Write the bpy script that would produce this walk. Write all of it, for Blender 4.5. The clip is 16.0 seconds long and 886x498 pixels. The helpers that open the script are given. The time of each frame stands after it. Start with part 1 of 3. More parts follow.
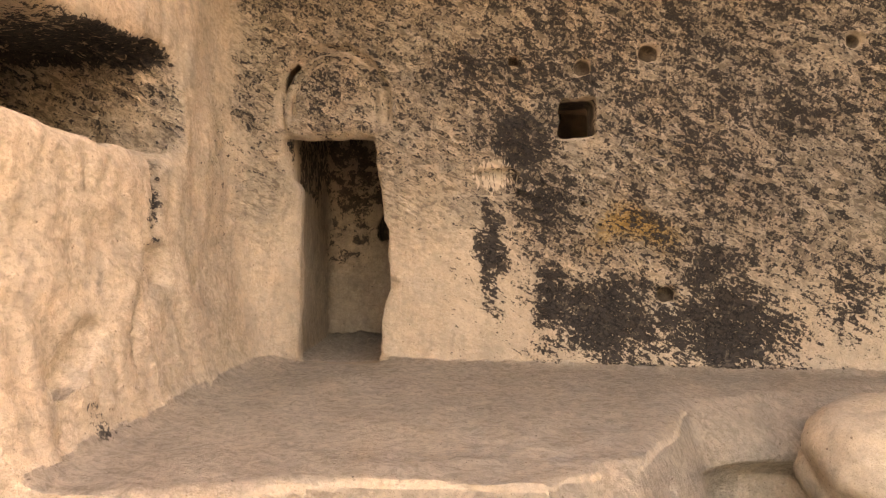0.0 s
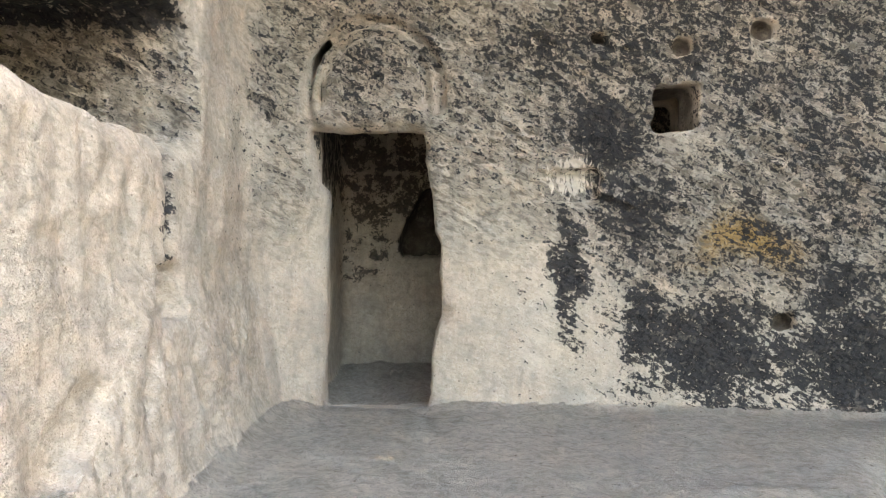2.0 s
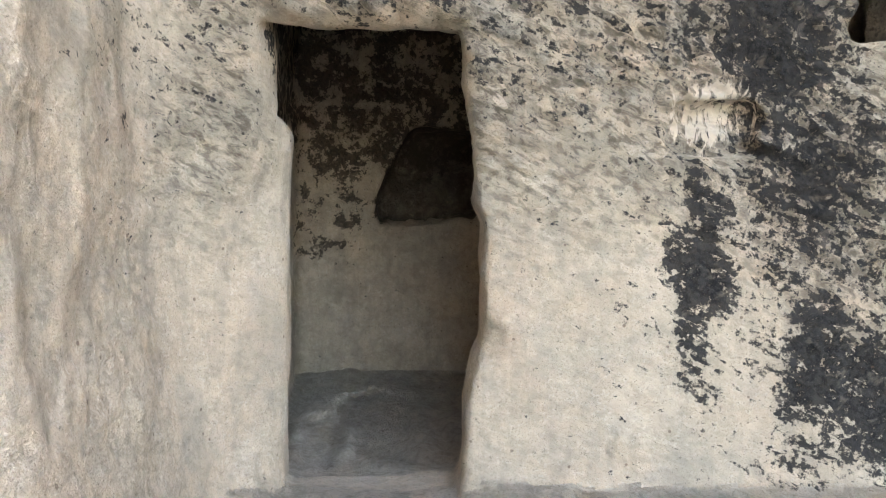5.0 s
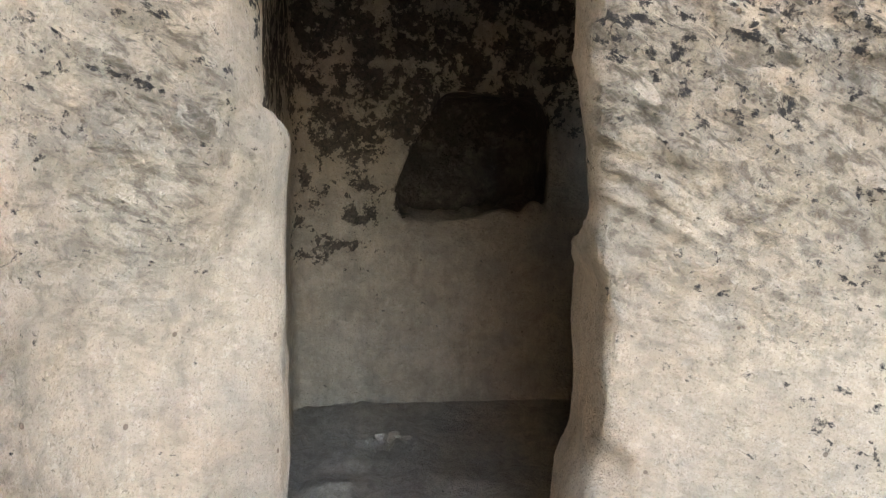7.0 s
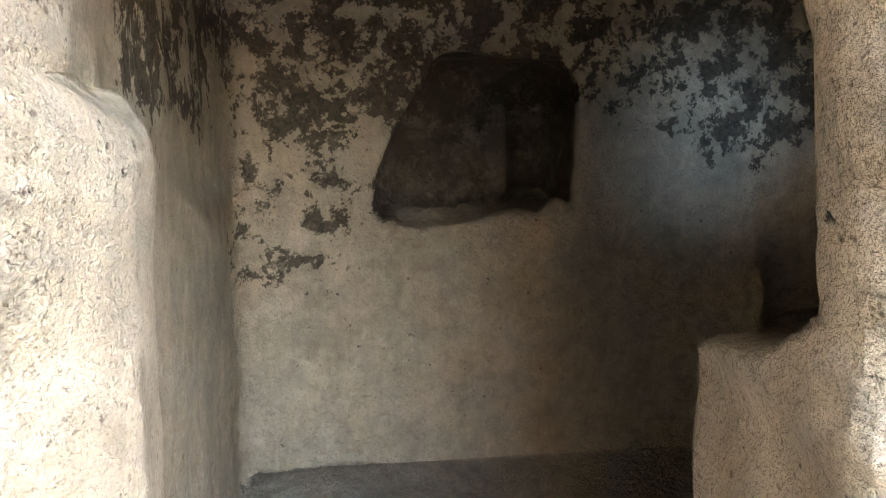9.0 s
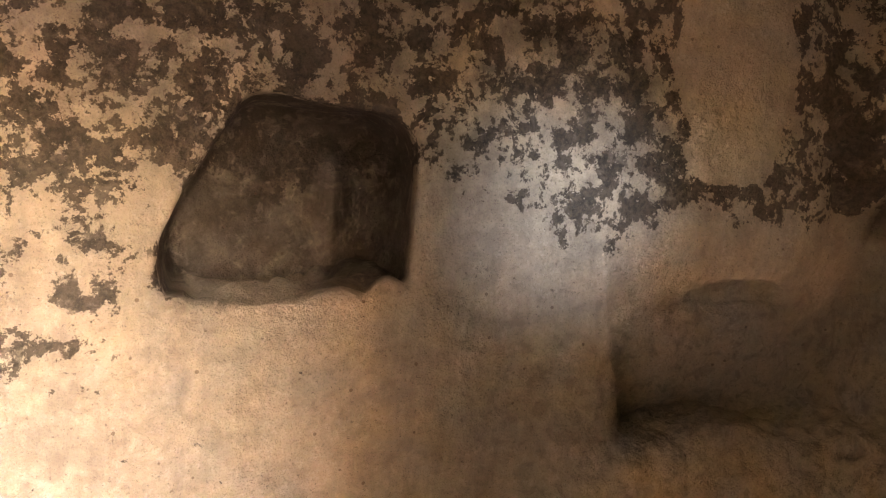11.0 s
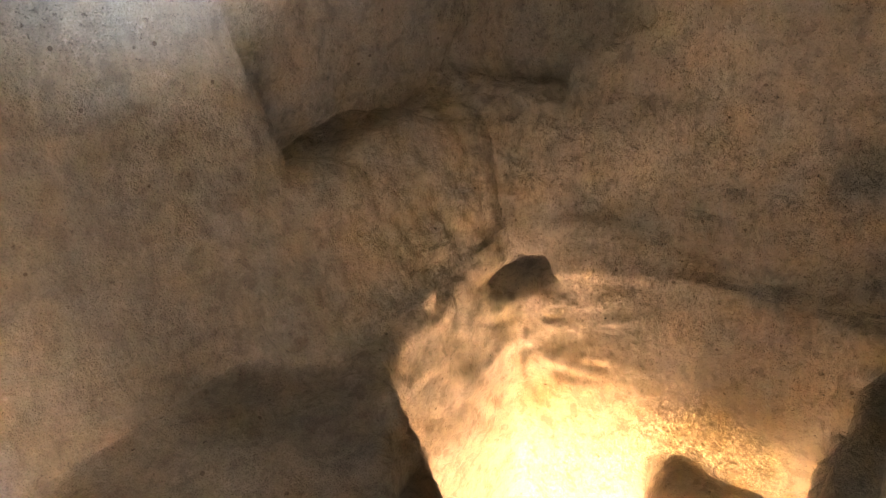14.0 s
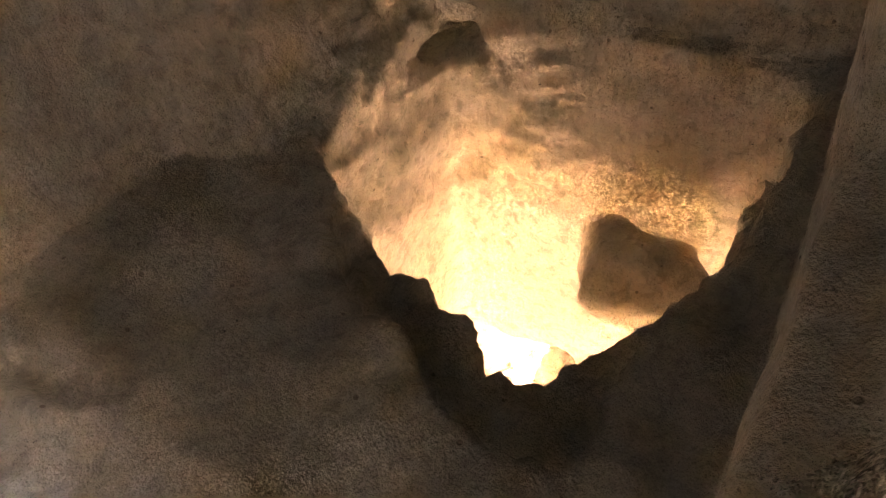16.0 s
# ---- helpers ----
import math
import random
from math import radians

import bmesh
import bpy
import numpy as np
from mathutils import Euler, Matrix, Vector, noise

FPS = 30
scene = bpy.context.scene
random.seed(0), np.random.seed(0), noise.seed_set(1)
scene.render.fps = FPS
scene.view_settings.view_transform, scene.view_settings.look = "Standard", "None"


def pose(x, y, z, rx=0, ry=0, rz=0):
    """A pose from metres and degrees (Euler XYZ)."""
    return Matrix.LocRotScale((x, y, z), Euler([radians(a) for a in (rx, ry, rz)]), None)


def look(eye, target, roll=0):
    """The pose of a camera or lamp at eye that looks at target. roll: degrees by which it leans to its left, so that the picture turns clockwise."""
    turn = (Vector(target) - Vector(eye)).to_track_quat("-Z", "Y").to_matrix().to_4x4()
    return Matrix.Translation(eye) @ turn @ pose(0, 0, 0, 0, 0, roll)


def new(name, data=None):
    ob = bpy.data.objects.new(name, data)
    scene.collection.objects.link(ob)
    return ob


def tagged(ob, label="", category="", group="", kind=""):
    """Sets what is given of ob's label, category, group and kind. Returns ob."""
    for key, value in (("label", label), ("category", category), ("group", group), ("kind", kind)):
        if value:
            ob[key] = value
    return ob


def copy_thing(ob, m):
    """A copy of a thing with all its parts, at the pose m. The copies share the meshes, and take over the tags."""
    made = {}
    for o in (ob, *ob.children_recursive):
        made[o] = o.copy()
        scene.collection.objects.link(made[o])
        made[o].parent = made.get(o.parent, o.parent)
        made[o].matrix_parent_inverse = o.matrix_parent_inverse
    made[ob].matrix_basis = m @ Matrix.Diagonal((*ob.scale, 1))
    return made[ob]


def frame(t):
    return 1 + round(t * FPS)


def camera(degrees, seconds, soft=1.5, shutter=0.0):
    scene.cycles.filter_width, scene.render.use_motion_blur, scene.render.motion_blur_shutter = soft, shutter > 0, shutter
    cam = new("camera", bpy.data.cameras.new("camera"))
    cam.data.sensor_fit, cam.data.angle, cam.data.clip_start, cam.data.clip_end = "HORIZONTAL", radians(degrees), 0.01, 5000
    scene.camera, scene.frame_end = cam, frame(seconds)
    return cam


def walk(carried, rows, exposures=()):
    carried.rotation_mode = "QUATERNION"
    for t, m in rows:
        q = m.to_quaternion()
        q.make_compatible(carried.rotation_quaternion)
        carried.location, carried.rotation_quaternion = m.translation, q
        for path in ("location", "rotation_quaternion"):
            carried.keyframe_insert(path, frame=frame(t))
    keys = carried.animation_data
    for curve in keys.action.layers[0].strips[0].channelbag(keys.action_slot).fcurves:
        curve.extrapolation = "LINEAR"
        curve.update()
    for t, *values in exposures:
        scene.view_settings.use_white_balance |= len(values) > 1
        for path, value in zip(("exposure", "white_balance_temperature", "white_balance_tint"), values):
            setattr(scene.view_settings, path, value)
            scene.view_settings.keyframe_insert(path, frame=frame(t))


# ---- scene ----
cam = camera(62.0, 16.0, soft=1.0)
PATH = [
    (0, (0.143, 0.232, 1.417), (0.099, 2.231, 1.444), 0.3),
    (0.5, (-0.116, 0.508, 1.426), (-0.121, 2.507, 1.478), 0.0),
    (1, (-0.319, 0.755, 1.43), (-0.296, 2.754, 1.485), -0.0),
    (1.5, (-0.482, 1.091, 1.46), (-0.429, 3.09, 1.518), 0.0),
    (2, (-0.616, 1.392, 1.466), (-0.549, 3.39, 1.528), 0.2),
    (2.5, (-0.792, 1.791, 1.518), (-0.629, 3.784, 1.55), 0.2),
    (3, (-0.862, 2.138, 1.549), (-0.643, 4.125, 1.532), 0.3),
    (3.5, (-0.897, 2.565, 1.558), (-0.653, 4.55, 1.559), 0.7),
    (4, (-0.942, 2.885, 1.607), (-0.686, 4.868, 1.563), 0.6),
    (4.2, (-0.976, 3.04, 1.624), (-0.721, 5.023, 1.572), 0.6),
    (6.3, (-1.061, 4.201, 1.882), (-0.789, 6.171, 1.667), 1.2),
    (6.5, (-1.079, 4.346, 1.913), (-0.811, 6.315, 1.683), 1.2),
    (7, (-1.116, 4.765, 1.997), (-0.845, 6.729, 1.735), 1.2),
    (7.5, (-1.123, 5.028, 2.069), (-0.841, 6.984, 1.762), 1.1),
    (8, (-1.115, 5.363, 2.09), (-0.807, 7.307, 1.74), 0.7),
    (8.2, (-1.123, 5.471, 2.089), (-0.802, 7.41, 1.719), 0.6),
    (10.3, (-0.831, 6.191, 2.037), (-0.445, 8.136, 1.774), 3.6),
    (10.5, (-0.827, 6.209, 2.03), (-0.399, 8.149, 1.799), 4.6),
    (11, (-0.8, 6.368, 2.062), (-0.087, 8.229, 1.897), 4.7),
    (11.5, (-0.762, 6.445, 2.065), (0.219, 8.176, 1.865), 2.0),
    (12, (-0.711, 6.542, 2.032), (0.502, 8.108, 1.757), -0.5),
    (12.5, (-0.673, 6.603, 2.007), (0.676, 8.024, 1.609), -2.8),
    (13, (-0.635, 6.718, 1.995), (0.762, 8.051, 1.471), -4.0),
    (13.5, (-0.55, 6.83, 2.009), (0.825, 8.102, 1.308), -5.6),
    (14, (-0.534, 6.94, 1.92), (0.851, 8.098, 1.06), -6.4),
    (14.5, (-0.526, 6.96, 1.897), (0.823, 8.036, 0.886), -7.2),
    (15, (-0.517, 6.966, 1.867), (0.775, 7.973, 0.719), -7.9),
    (15.5, (-0.501, 6.976, 1.868), (0.721, 7.911, 0.59), -8.5),
    (16, (-0.492, 6.987, 1.865), (0.687, 7.856, 0.503), -9.0),
]
EXPO = [(0.0, 4.2, 15500, 36), (0.4, 4.4, 12500, 27), (1.0, 4.5, 7500, 13), (4.2, 4.75, 7400, 13), (7.0, 4.85, 7700, 17), (8.2, 5.2, 8000, 17), (10.3, 7.0, 9200, 24), (11.0, 7.6, 12500, 41), (12.0, 8.45, 11200, 32), (13.0, 8.6, 10400, 31), (14.0, 8.4, 9500, 31), (16.0, 7.8, 8900, 31)]
walk(cam, [(t, look(eye, target, roll)) for t, eye, target, roll in PATH], EXPO)

# ---- daylight ----
SUN_AZ, SUN_EL = 89.0, 21.0      # degrees, clockwise from +y, and above the horizon
world = bpy.data.worlds.new("daylight")
scene.world = world
world.use_nodes = True
wn = world.node_tree
sky = wn.nodes.new("ShaderNodeTexSky")
sky.sky_type, sky.sun_disc = "NISHITA", False
sky.sun_elevation, sky.sun_rotation = radians(SUN_EL), radians(SUN_AZ)
sky.air_density, sky.dust_density = 1.0, 2.0
wn.links.new(sky.outputs[0], wn.nodes["Background"].inputs[0])
wn.nodes["Background"].inputs[1].default_value = 0.15
sun = new("sun", bpy.data.lights.new("sun", "SUN"))
sun.data.energy, sun.data.angle, sun.data.color = 2.0, radians(0.5), (1.0, 0.97, 0.92)
a, e = radians(SUN_AZ), radians(SUN_EL)
sun.matrix_world = look((math.sin(a) * math.cos(e) * 40, math.cos(a) * math.cos(e) * 40, math.sin(e) * 40), (0, 0, 0))

# the sky's light in the small window's opening
pane = new("window_light", bpy.data.lights.new("window_light", "AREA"))
pane.data.shape, pane.data.size, pane.data.size_y = "RECTANGLE", 0.24, 0.25
pane.data.energy, pane.data.color, pane.data.spread = 0.017, (0.36, 0.64, 1.0), radians(25)
pane.matrix_world = look((1.10, 6.42, 2.58), (0.68, 8.92, 2.04))


# ---- materials ----
def shader(name):
    m = bpy.data.materials.new(name)
    m.use_nodes = True
    t = m.node_tree
    b = t.nodes["Principled BSDF"]
    b.inputs["Roughness"].default_value = 0.92
    b.inputs["Specular IOR Level"].default_value = 0.15
    return m, t, b


class Net:
    """Short hands for shader nodes."""

    def __init__(self, tree):
        self.t = tree
        self.pos = tree.nodes.new("ShaderNodeNewGeometry").outputs["Position"]

    def link(self, a, sock):
        if isinstance(a, bpy.types.NodeSocket):
            self.t.links.new(a, sock)
        else:
            sock.default_value = a

    def attr(self, name):
        n = self.t.nodes.new("ShaderNodeAttribute")
        n.attribute_name = name
        return n.outputs["Fac"]

    def turn(self, scale=(1, 1, 1), rot=(0, 0, 0)):
        r, n = self.t.nodes.new("ShaderNodeMapping"), self.t.nodes.new("ShaderNodeMapping")
        r.inputs["Rotation"].default_value = [radians(v) for v in rot]
        n.inputs["Scale"].default_value = scale
        self.t.links.new(self.pos, r.inputs["Vector"])
        self.t.links.new(r.outputs[0], n.inputs["Vector"])
        return n.outputs[0]

    def noise(self, scale, detail=4, rough=0.55, vec=None, warp=0.0):
        n = self.t.nodes.new("ShaderNodeTexNoise")
        n.inputs["Scale"].default_value, n.inputs["Detail"].default_value = scale, detail
        n.inputs["Roughness"].default_value, n.inputs["Distortion"].default_value = rough, warp
        self.t.links.new(vec or self.pos, n.inputs["Vector"])
        return n.outputs["Fac"]

    def cells(self, scale, vec=None, what="Distance", rand=1.0):
        n = self.t.nodes.new("ShaderNodeTexVoronoi")
        n.inputs["Scale"].default_value = scale
        n.inputs["Randomness"].default_value = rand
        self.t.links.new(vec or self.pos, n.inputs["Vector"])
        return n.outputs[what]

    def ramp(self, v, lo, hi, a=0.0, b=1.0):
        n = self.t.nodes.new("ShaderNodeMapRange")
        n.interpolation_type = "SMOOTHSTEP"
        for i, x in enumerate((v, lo, hi, a, b)):
            self.link(x, n.inputs[i])
        return n.outputs[0]

    def math(self, op, a, b=0.0, c=0.0):
        n = self.t.nodes.new("ShaderNodeMath")
        n.operation = op
        for i, x in enumerate((a, b, c)):
            self.link(x, n.inputs[i])
        return n.outputs[0]

    def mix(self, f, a, b):
        n = self.t.nodes.new("ShaderNodeMix")
        n.data_type = "RGBA"
        for x, sock in ((f, n.inputs[0]), (a, n.inputs[6]), (b, n.inputs[7])):
            if isinstance(x, tuple):
                x = (*x, 1.0)
            self.link(x, sock)
        return n.outputs[2]

    def bump(self, h, dist, strength=1.0, under=None):
        n = self.t.nodes.new("ShaderNodeBump")
        n.inputs["Distance"].default_value = dist
        self.link(strength, n.inputs["Strength"])
        self.t.links.new(h, n.inputs["Height"])
        if under:
            self.t.links.new(under, n.inputs["Normal"])
        return n.outputs[0]


def rock_material(name, lumps=0.0, tint=(0.60, 0.515, 0.405), grey=(0.44, 0.40, 0.345), pink=(0.62, 0.50, 0.385)):
    """Weathered tuff: tan with grey and pinkish fields, soot, ochre, pale scars and painted shade by the vertex masks.
    """
    m, t, b = shader(name)
    k = Net(t)
    big = k.noise(0.9, 5, 0.6)
    mid = k.noise(6.0, 6, 0.65, warp=0.3)
    fine = k.noise(38.0, 5, 0.7)
    grit = k.noise(150.0, 3, 0.6)
    chip_at = k.turn((8, 8, 19), (0, -28, 0))
    warped = k.t.nodes.new("ShaderNodeVectorMath")
    warped.operation = "MULTIPLY_ADD"
    warp = k.t.nodes.new("ShaderNodeTexNoise")
    warp.inputs["Scale"].default_value = 5.0
    t.links.new(k.pos, warp.inputs["Vector"])
    t.links.new(warp.outputs["Color"], warped.inputs[0])
    warped.inputs[1].default_value = (1.1, 1.1, 1.1)
    t.links.new(chip_at, warped.inputs[2])
    chips = k.cells(1.0, warped.outputs[0])
    chip_tone = k.cells(1.0, warped.outputs[0], "Color")
    picks = k.noise(1.0, 5, 0.62, k.turn((15, 15, 34), (0, -28, 0)), 0.5)
    patches = k.noise(2.6, 7, 0.7, warp=0.5)
    col = k.mix(k.ramp(big, 0.38, 0.62), tint, pink)
    col = k.mix(k.math("MULTIPLY", k.ramp(mid, 0.42, 0.66), k.attr("grey")), col, grey)
    col = k.mix(k.ramp(fine, 0.50, 0.66, 0.0, k.ramp(patches, 0.35, 0.65, 0.75, 0.2)), col, (0.74, 0.66, 0.55))
    col = k.mix(k.ramp(grit, 0.52, 0.68, 0.0, 0.40), col, (0.24, 0.20, 0.16))
    drips = k.noise(1.0, 4, 0.6, k.turn((16, 16, 2.5)), 0.4)
    col = k.mix(k.ramp(drips, 0.45, 0.68, 0.0, 0.40), col, (0.38, 0.325, 0.265))
    col = k.mix(k.ramp(patches, 0.50, 0.60, 0.0, 0.35), col, (0.40, 0.365, 0.31))
    col = k.mix(k.ramp(patches, 0.44, 0.36, 0.0, 0.45), col, (0.70, 0.60, 0.485))
    pits = k.ramp(k.noise(70.0, 4, 0.7), 0.60, 0.68)
    col = k.mix(k.math("MULTIPLY", pits, 0.55), col, (0.16, 0.13, 0.105))
    tone = k.math("MULTIPLY", k.ramp(chip_tone, 0.2, 0.8, 0.0, 0.55), k.attr("picked"))
    col = k.mix(tone, col, (0.30, 0.265, 0.21))
    # darker brown in the low spots of the tool marks
    pick_lows = k.math("MULTIPLY", k.ramp(picks, 0.55, 0.36), k.attr("picked"))
    col = k.mix(k.math("MULTIPLY", pick_lows, 0.85), col, (0.12, 0.105, 0.085))
    # ochre and pale scars
    col = k.mix(k.ramp(k.math("ADD", k.attr("ochre"), k.math("MULTIPLY", k.math("ADD", fine, picks), 0.6)), 0.95, 1.25, 0.0, 0.8), col, (0.45, 0.27, 0.07))
    # soot, broken up by the pick marks
    sp = k.math("ADD", k.math("MULTIPLY", picks, 1.0), k.math("MULTIPLY", fine, 1.0))
    sp = k.math("ADD", sp, k.math("MULTIPLY", k.math("ADD", chip_tone, drips), 0.20))
    soot = k.ramp(k.math("ADD", k.attr("soot"), sp), 1.46, 1.64, 0.0, 0.98)
    col = k.mix(soot, col, k.mix(k.ramp(k.math("ADD", fine, picks), 0.85, 1.15), (0.008, 0.009, 0.012), (0.036, 0.036, 0.038)))
    flak = k.math("ADD", k.noise(9.0, 7, 0.72, warp=0.15), k.math("MULTIPLY", fine, 0.3))
    flaky = k.ramp(k.math("ADD", k.attr("flaky"), flak), 1.0, 1.05, 0.0, 0.92)
    wash = k.math("MULTIPLY", k.attr("flaky"), k.ramp(k.math("ADD", mid, patches), 0.90, 1.2, 0.0, 0.8))
    col = k.mix(wash, col, (0.17, 0.145, 0.115))
    col = k.mix(flaky, col, k.mix(k.ramp(fine, 0.4, 0.6), (0.022, 0.021, 0.022), (0.09, 0.075, 0.06)))
    pale = k.ramp(k.math("ADD", k.attr("pale"), k.math("MULTIPLY", k.noise(1.0, 4, 0.6, k.turn((30, 30, 8)), 0.4), 0.9)), 0.98, 1.08, 0.0, 0.85)
    col = k.mix(pale, col, (0.80, 0.70, 0.58))
    # dark brown for smoke film, and for shade put into the colour
    smoke_shade = k.math("MULTIPLY", k.attr("smoke_shade"), k.ramp(mid, 0.3, 0.6, 0.75, 0.97))
    col = k.mix(smoke_shade, col, (0.075, 0.062, 0.050))
    rubble = k.noise(15.0, 6, 0.62, warp=0.4)
    # relief shading put into the colour: rubble hollows darker, ridges paler
    hollow = k.math("MULTIPLY", k.ramp(rubble, 0.50, 0.38), k.ramp(k.attr("crumb"), 0.0, 1.0, 0.12, 0.34))
    col = k.mix(hollow, col, (0.17, 0.135, 0.105))
    ridge = k.math("MULTIPLY", k.ramp(rubble, 0.54, 0.68), k.ramp(k.attr("crumb"), 0.0, 1.0, 0.12, 0.40))
    col = k.mix(ridge, col, (0.68, 0.57, 0.46))
    # small dark inclusions
    dots = k.ramp(k.cells(9.0), 0.05, 0.075, 1.0, 0.0)
    col = k.mix(k.math("MULTIPLY", dots, 0.6), col, (0.13, 0.09, 0.07))
    h = None
    if lumps:
        uneven = k.math("ADD", k.cells(8.0, k.turn((1, 1, 0.4)), rand=0.9), k.math("MULTIPLY", k.noise(5.0, 5, 0.6, warp=1.2), 1.6))
        h = k.bump(uneven, 0.09, 0.8)
        crust = k.noise(13.0, 6, 0.62, warp=1.6)
        h = k.bump(crust, 0.09, 1.0, h)
        # dirt and relief shade in one colour: the crust's hollows darker
        col = k.mix(k.ramp(crust, 0.50, 0.38, 0.0, 0.35), col, (0.25, 0.215, 0.175))
        scrapes = k.noise(1.0, 6, 0.68, k.turn((9, 30, 18), (0, 0, 24)), 0.9)
        h = k.bump(scrapes, 0.07, 1.0, h)
        # likewise shade and dirt painted into the low parts of the scrapes
        col = k.mix(k.ramp(scrapes, 0.44, 0.34, 0.0, 0.35), col, (0.22, 0.19, 0.155))
    chunky = k.math("ADD", rubble, k.math("MULTIPLY", k.cells(13.0, rand=1.0), 0.35))
    h = k.bump(chunky, 0.075, k.ramp(k.attr("picked"), 0.2, 1.0, 0.55, 0.9), h)
    h = k.bump(k.math("ADD", k.math("MULTIPLY", chips, 0.9), picks), 0.09, k.attr("picked"), h)
    h = k.bump(k.math("ADD", k.math("MULTIPLY", mid, 0.6), fine), 0.027, 1.0, h)
    h = k.bump(k.math("SUBTRACT", grit, k.math("ADD", dots, pits)), 0.006, 1.0, h)
    t.links.new(col, b.inputs["Base Color"])
    t.links.new(h, b.inputs["Normal"])
    return m


ROCK = rock_material("tuff_rock")
FLOOR = rock_material("trodden_tuff", 1.0, (0.62, 0.55, 0.45), (0.50, 0.46, 0.40), (0.63, 0.54, 0.445))

# ---- the carved rock: where the air is ----
CELL = 0.025
LOW, HIGH = np.array((-3.6, -1.2, -2.75)), np.array((5.2, 9.9, 5.6))


def lattice_noise(p, freq, seed):
    """Smooth noise from -1 to 1 at the points p."""
    table = np.random.RandomState(seed).uniform(-1, 1, (32, 32, 32)).astype(np.float32)
    q = p * freq
    i = np.floor(q).astype(np.int64)
    f = (q - i).astype(np.float32)
    f = f * f * (3 - 2 * f)
    i &= 31
    j = (i + 1) & 31
    x0, y0, z0, x1, y1, z1 = i[..., 0], i[..., 1], i[..., 2], j[..., 0], j[..., 1], j[..., 2]
    fx, fy, fz = f[..., 0], f[..., 1], f[..., 2]
    a0 = table[x0, y0, z0] * (1 - fx) + table[x1, y0, z0] * fx
    a1 = table[x0, y1, z0] * (1 - fx) + table[x1, y1, z0] * fx
    b0 = table[x0, y0, z1] * (1 - fx) + table[x1, y0, z1] * fx
    b1 = table[x0, y1, z1] * (1 - fx) + table[x1, y1, z1] * fx
    return (a0 * (1 - fy) + a1 * fy) * (1 - fz) + (b0 * (1 - fy) + b1 * fy) * fz


def smin(a, b, k):
    h = np.clip(0.5 + 0.5 * (b - a) / k, 0, 1)
    return b * (1 - h) + a * h - k * h * (1 - h)


def smax(a, b, k):
    return -smin(-a, -b, k)


def step(x, a, b):
    u = np.clip((x - a) / (b - a), 0, 1)
    return u * u * (3 - 2 * u)


def block(p, c, h, r=0.05, rx=0, ry=0, rz=0):
    """Distance to a rounded, turned block."""
    q = p - np.array(c)
    if rx or ry or rz:
        q = q @ np.array(Euler([radians(v) for v in (rx, ry, rz)]).to_matrix())
    q = np.abs(q) - (np.array(h) - r)
    return np.linalg.norm(np.maximum(q, 0), axis=-1) + np.minimum(q.max(-1), 0) - r


def egg(p, c, r, rx=0, ry=0, rz=0):
    """Distance, nearly, to a turned ellipsoid."""
    q = p - np.array(c)
    if rx or ry or rz:
        q = q @ np.array(Euler([radians(v) for v in (rx, ry, rz)]).to_matrix())
    r = np.array(r)
    n = np.linalg.norm(q / r, axis=-1)
    return n * (n - 1) / np.maximum(np.linalg.norm(q / (r * r), axis=-1), 1e-6)


def bend(v, stops):
    """A line through stops (v, value)."""
    return np.interp(v, [s[0] for s in stops], [s[1] for s in stops])


ARCH = (-0.93, 2.72)             # the blind arch over the doorway: middle, and the height where it begins to curve


def arch_distance(x, z, r):
    """Distance in the wall's face to an arched panel of half width r that stands on the lintel."""
    dx, dz = x - ARCH[0], z - ARCH[1]
    up = np.hypot(dx, np.maximum(dz, 0)) - r
    return np.maximum(up, 2.47 - z)


def main_wall(x, z):
    y = 6.42 - 0.125 * x - 0.08 * (z - 1.5)
    outer, inner = arch_distance(x, z, 0.455), arch_distance(x, z, 0.355)
    y = y + 0.09 * step(np.abs(outer), 0.055, 0.022) * step(z, 2.50, 2.58) + 0.06 * step(np.abs(inner - 0.02), 0.05, 0.02) * step(z, 2.58, 2.64)
    y = y - 0.05 * step(np.abs(inner - 0.055), 0.035, 0.015) * step(z, 2.52, 2.58)
    y = y - 0.035 * step(inner, 0.02, -0.05)
    y = y - 0.03 * step(z, 2.60, 2.55) * step(np.abs(x + 0.95), 0.40, 0.36) * step(z, 2.44, 2.47)
    return y


def left_wall(y, z):
    x = -1.60 - 0.16 * np.clip(z - 0.5, 0, 1.0) - 0.03 * (z - 1.5)
    return x


def hall_floor(x, y):
    edge = bend(x, [(-2, 3.05), (-0.3, 3.25), (0.5, 3.25), (0.95, 3.65), (1.6, 5.15), (2.25, 5.5), (3.0, 5.7), (5, 5.9)])
    edge = edge + 0.10 * lattice_noise(np.stack([x, y, 0 * x], -1), 2.3, 31)
    wide = bend(x, [(0.6, 0.16), (1.2, 0.6), (2.0, 0.75)])
    low = bend(x, [(0.8, 0.0), (2.0, -0.28)]) * step(y, 2.2, 3.6)
    u = np.clip((y - edge + wide) / (wide + 0.05), 0, 1)
    u = np.where(x > 0.8, 1 - (1 - u) ** 2.2, u * u * (3 - 2 * u))
    return low + (0.49 - low) * u + 0.03 * step(y, 4.5, 6.2)


CUTS = []
LUMP = np.array((1.86, 7.66, -0.62))


def cut(middle, reach, k, shape):
    """Keeps a local hollow: its middle, how far it reaches, how softly it joins, and its shape."""
    CUTS.append((np.array(middle), np.array(reach) + 0.4, k, shape))


